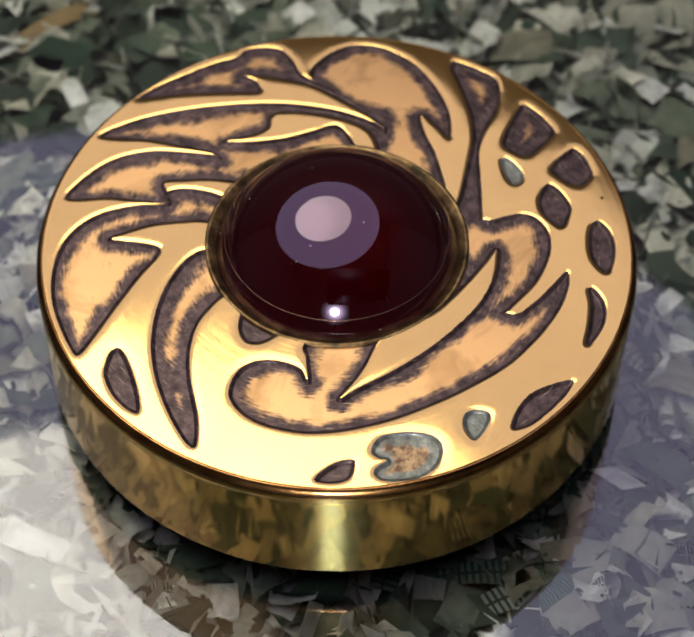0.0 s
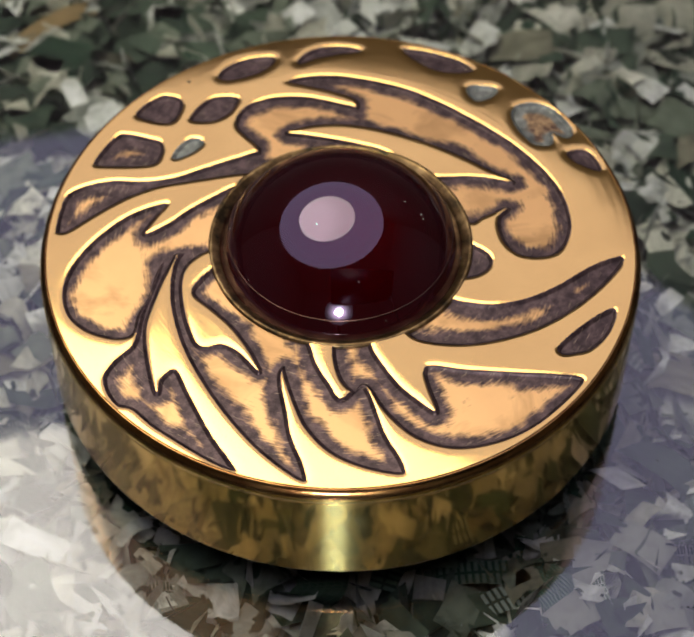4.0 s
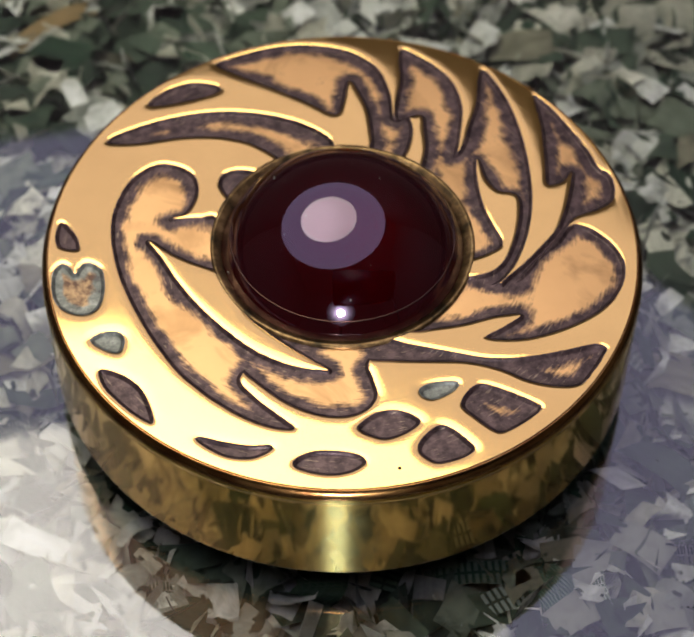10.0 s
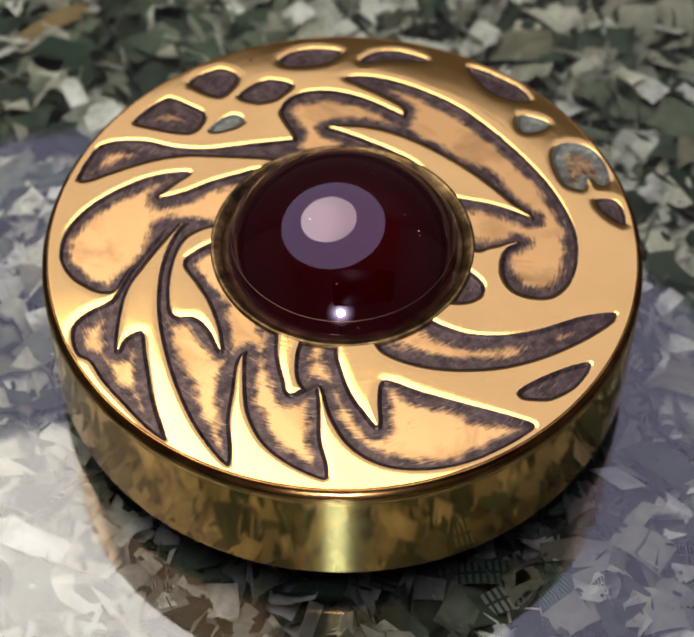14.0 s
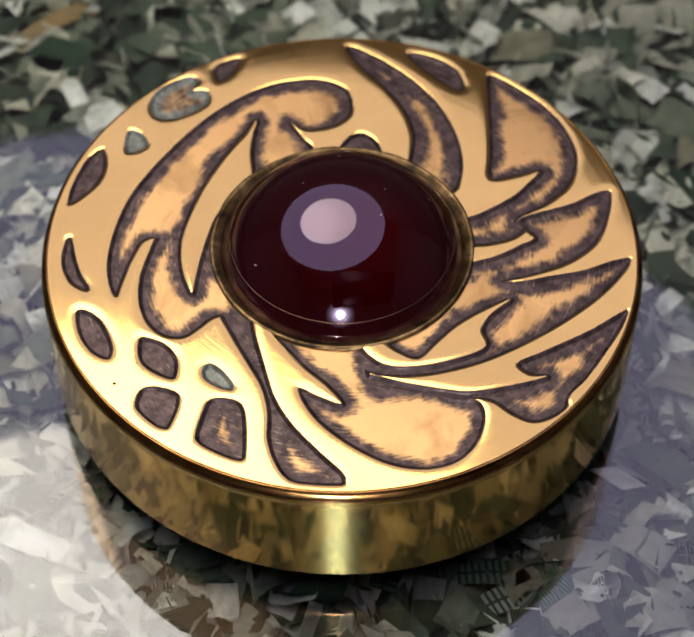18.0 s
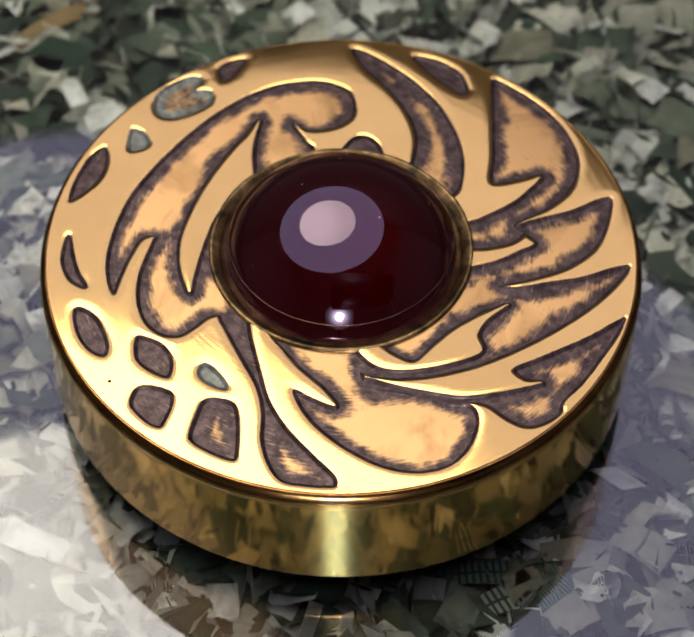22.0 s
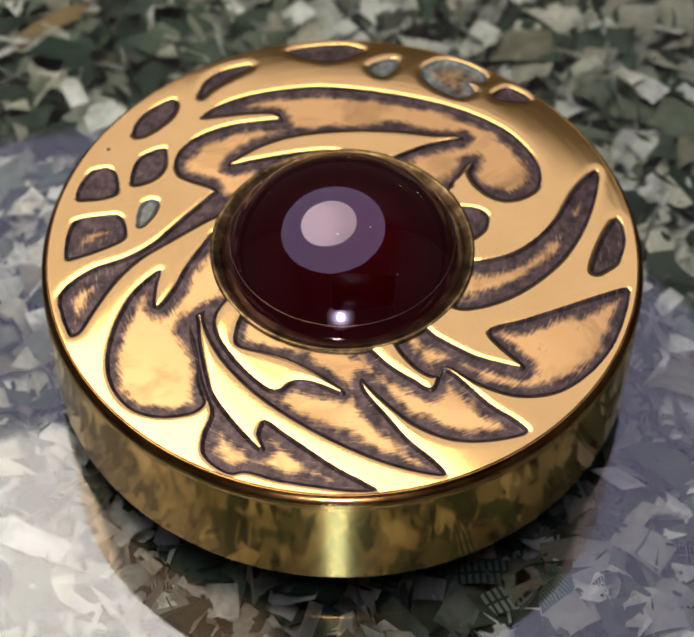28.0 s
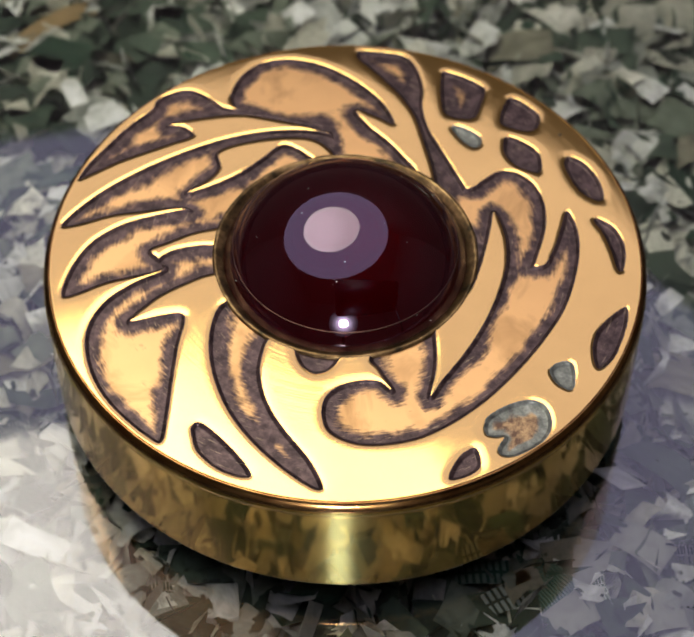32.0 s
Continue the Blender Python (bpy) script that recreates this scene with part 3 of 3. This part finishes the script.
    part("point", turned([(0.10, 0.062), (0.097, 0.045), *[(0.09 * math.cos(q), 0.045 - 0.045 * math.sin(q)) for q in (0.1 * i for i in range(1, 15))], (0, 0.0)], 48), mat_plain("steel", (0.55, 0.54, 0.52), 0.2, 1.0), top, "small steel ball point")
    # setting and stone
    worn = mat_collar()
    setting = part("setting", turned([(0.38, FACE - 0.10), (0.396, FACE - 0.026), (0.412, FACE - 0.012), (0.426, FACE - 0.002), *arc(0.428, FACE - 0.001, 0.4395, FACE - 0.004, (0.0, 0.004), 5), (0.4398, FACE - 0.07)]), worn, top, "thin worn brass collar round the stone")
    a, low, apex = 0.408, -0.03, 0.25
    rs = (a * a + (apex - low) ** 2) / (2 * (apex - low))
    full = math.asin(a / rs)
    dome = [(rs * math.sin(full * q / 90), FACE + apex - rs + rs * math.cos(full * q / 90)) for q in range(91)]
    stone = [*dome, (a - 0.002, FACE + low - 0.03)]
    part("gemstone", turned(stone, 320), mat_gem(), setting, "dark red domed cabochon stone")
    # added metal ring stands in for the collar's reflected line in the stone
    at = dome[76]
    part("reflection_ring", turned([(at[0] + 0.0026 * math.cos(q), at[1] - 0.0014 + 0.0026 * math.sin(q)) for q in (math.tau * i / 10 for i in range(11))], 160), mat_plain("reflection_glint", (0.10, 0.05, 0.045), 0.25, 1.0), setting, "thin added ring for the reflected line round the stone")
    # dust on the stone
    rng = np.random.default_rng(5)
    lint = mat_plain("dust", (0.62, 0.58, 0.55), 0.7)
    for q, a_deg in zip(rng.uniform(0.25, 0.97, 16), rng.uniform(0, 360, 16)):
        r, z = dome[int(90 * q)]
        fleck = bmesh.new()
        bmesh.ops.create_icosphere(fleck, subdivisions=1, radius=0.0021 * U * rng.uniform(0.6, 1.3))
        bmesh.ops.scale(fleck, vec=(1, rng.uniform(0.5, 2.4), 0.4), verts=fleck.verts)
        bmesh.ops.translate(fleck, vec=(r * U * math.cos(radians(a_deg)), r * U * math.sin(radians(a_deg)), z * U), verts=fleck.verts)
        part("dust_fleck", fleck, lint, setting, "pale fleck of dust on the stone")
    part("seat", turned([(0.412, FACE + low - 0.01), (0.405, FACE - 0.12), (0.30, FACE - 0.16), (0, FACE - 0.17)], 96), mat_plain("dark_seat", (0.030, 0.002, 0.003), 0.4, 1.0), setting, "dark cup under the stone")
    return top


TOP = spinning_top()


# ---- the lamps ----
def round_lamp():
    lamp = new("desk_lamp")
    tagged(lamp, "round white desk lamp close above the spinning top", "desk lamp")
    seat = Vector((-0.85, 1.02, 6.1))
    lamp.matrix_basis = Matrix.Translation((seat + Vector((0, 0, FACE))) * U) @ seat.to_track_quat("Z", "Y").to_matrix().to_4x4()
    white = mat_plain("white_enamel", (0.75, 0.74, 0.72), 0.35)
    shade = part("shade", turned([(5.6, 0.0), (5.68, -0.02), (5.74, 0.05), (5.74, 1.6), (5.6, 2.6), (4.6, 3.0), (1.0, 3.2), (0, 3.25)], 128), white, lamp, "white enamelled shade")
    part("opal_reflector", turned([(5.6, 0.02), (5.57, 0.6), (5.5, 1.3), (5.4, 2.2), (1.0, 2.3), (0, 2.3)], 128), mat_glow("opal_glow", (0.99, 0.945, 1.14), GLOW), shade, "faintly glowing opal reflector")
    back = lamp.matrix_basis.to_3x3().inverted()
    # made-up off-centre core, so the brass face mirrors the dimmer side
    bright_core = back @ (Vector((-2.2, -0.2, 0)) * U)
    bright_core.z = 2.0 * U
    dif = part("diffuser", turned([(0, 1.95), (1.7, 1.95), (3.20, 1.95), (3.33, 1.98), (3.35, 2.1), (0, 2.15)], 96), mat_diffuser("diffuser_glow", (1.0, 0.96, 0.72), HOT, bright_core, 2.4 * U, 4.6 * U, 0.74), shade, "bright round diffuser")
    dif.location = back @ (Vector((-0.52, 0.60, 0)) * U)
    dif.location.z = 0
    bm = bmesh.new()
    bmesh.ops.create_cone(bm, segments=24, radius1=0.25 * U, radius2=0.2 * U, depth=32 * U, cap_ends=True)
    neck = part("arm", bm, white, lamp, "slim white arm to the wall")
    inv = lamp.matrix_basis.inverted()
    a, b = inv @ (lamp.matrix_basis @ Vector((0, 0, 3.2 * U))), inv @ Vector((-0.02, 0.612, 0.36))
    neck.matrix_basis = Matrix.Translation((a + b) / 2) @ (b - a).to_track_quat("Z", "Y").to_matrix().to_4x4() @ Matrix.Diagonal((1, 1, (b - a).length / (32 * U), 1))
    return lamp


round_lamp()


def fill_light():
    """A round opal fill light on the ceiling over the worktop, added unseen to brighten the room dimly."""
    light = new("fill_light")
    tagged(light, "round opal fill light added unseen over the worktop", "ceiling light")
    light.location = (0, 0.2, 1.6)
    part("frame", turned([(11.3, 0), (11.6, -0.3), (11.6, -1.5), (11.3, -1.6)], 96), mat_plain("white_frame", (0.72, 0.71, 0.69), 0.4), light, "white rim")
    part("shade", turned([(11.3, -1.5), (10.5, -2.2), (7.0, -2.9), (0, -3.3)], 96), mat_glow("fill_glow", (1.0, 0.93, 0.86), FILL), light, "opal bowl")


fill_light()


def spot_lamp():
    lamp = new("spot_lamp")
    tagged(lamp, "small white spot lamp standing beside the camera", "lamp")
    lamp.matrix_basis = look(Vector((-0.25, -9.0, 3.1 + FACE)) * U, Vector((0, 0, FACE)) * U)
    part("bright_core", turned([(0, -0.2), (0.35, -0.18), (0.51, -0.1), (0.53, 0.05)], 48), mat_glow("spot_glow", (1.0, 1.0, 0.98), SPOT), lamp, "bright small lens")
    # added glowing rings give the lens's mirrored spot a soft halo
    for r0, r1, power in ((0.535, 0.70, 0.060), (0.705, 0.90, 0.032), (0.905, 1.12, 0.018), (1.125, 1.36, 0.009), (1.365, 1.6, 0.004), (1.605, 1.9, 0.0016)):
        part("halo_ring", turned([(r0, 0.05 - 0.15 * r0), (r1, 0.05 - 0.15 * r1), (r1, 0.10 - 0.15 * r1)], 48), mat_glow("spot_halo", (1.0, 1.0, 0.98), SPOT * power), lamp, "added glowing ring for the soft halo round the lens")
    part("housing", turned([(1.91, -0.2), (1.96, -0.2), (1.8, 0.3), (1.2, 0.9), (0.85, 1.2), (0, 1.3)], 48), mat_plain("black_plastic", (0.03, 0.03, 0.03), 0.4), lamp, "black housing")
    bm = bmesh.new()
    bmesh.ops.create_cone(bm, segments=16, radius1=0.2 * U, radius2=0.2 * U, depth=(3.0 + FACE) * U, cap_ends=True)
    post = part("post", bm, mat_plain("black_post", (0.03, 0.03, 0.03), 0.4), lamp, "black post")
    post.matrix_basis = lamp.matrix_basis.inverted() @ Matrix.Translation(Vector((-0.25, -9.9, (3.0 + FACE) / 2)) * U)
    return lamp


spot_lamp()


def phone():
    """A dark phone on a slim stand."""
    body = new("phone")
    tagged(body, "black phone on a slim stand over the spinning top", "phone")
    body.matrix_basis = look(EYE, EYE + WAY * 0.1, 0.33)
    black = mat_plain("black_glass", (0.012, 0.012, 0.013), 0.25)
    bm = bmesh.new()
    bmesh.ops.create_cube(bm, size=1.0)
    bmesh.ops.scale(bm, vec=(0.148, 0.072, 0.008), verts=bm.verts)
    bmesh.ops.translate(bm, vec=(0.055, -0.022, 0.0062), verts=bm.verts)
    bmesh.ops.bevel(bm, geom=bm.edges[:], offset=0.003, segments=3, affect="EDGES")
    part("case", bm, black, body, "black rounded case")
    bm = bmesh.new()
    bmesh.ops.create_cone(bm, segments=16, radius1=0.003, radius2=0.003, depth=0.118, cap_ends=True)
    leg = part("stand", bm, mat_plain("grey_stand", (0.10, 0.10, 0.10), 0.4), body, "slim grey stand")
    leg.matrix_basis = body.matrix_basis.inverted() @ Matrix.Translation((0.12, -0.117, 0.059))
    return body


phone()


# ---- the spin ----
def turn(t):
    """Degrees by which the top has turned; it slips back once, near the fourteenth second."""
    fine = np.interp(t, *FINE)
    if t < 13.85:
        return fine + (((0.005754197 * t - 0.088652333) * t + 6.045982932) * t + 5.448373134) * t - 76.40224
    late = np.interp(t, *LATE)
    return ((-0.038806963 * t + 10.474380107) * t - 102.088467374) * t + 602.73004 + late + fine


FINE = ((0, 1, 2, 3, 4.5, 6, 7, 8, 9, 10, 11, 12, 12.5, 13, 13.6, 14, 16.5, 17, 18, 19, 20, 21, 22, 23, 24, 25, 29, 31, 32), (0, -0.6, -0.7, 0.2, -0.8, -1.4, -1.9, 0, 0.9, 0.8, 1.5, 1.4, 0.3, -1.0, 0, 0, 0, -0.2, 0.3, 0.9, -0.4, 0.2, -0.3, 0, 0.6, 0, 0.2, -0.8, -0.5))
LATE = ((13.9, 14.0, 14.2, 14.5, 16.5, 18, 19, 20.5, 22, 23, 25, 28, 30, 31, 32), (-19, -17.4, -17, -12, -4.5, -2.5, -0.8, -2.8, -3.9, -3.1, -2.3, -1.3, -0.8, -0.9, -2.5))


def drift(t):
    """Where the point stands on the worktop, in units of the radius: it wanders slowly."""
    x = np.interp(t, (0, 1, 3.5, 7, 16.5, 21, 25, 27.5, 30, 32), (0, 0.006, 0.012, 0.019, 0.019, 0.015, 0.013, 0.018, 0.022, 0.028))
    y = np.interp(t, (0, 3.5, 5.5, 14.5, 16.5, 19, 21, 27.5, 30, 32), (0, 0, -0.004, -0.004, -0.006, -0.015, -0.020, -0.020, -0.031, -0.048))
    return x * U, y * U


def motions():
    rows = []
    for n in range(961):
        t = n / 30
        rows.append((t, pose(*drift(t), 0, 0, 0, turn(t))))
    walk(TOP, rows)


motions()
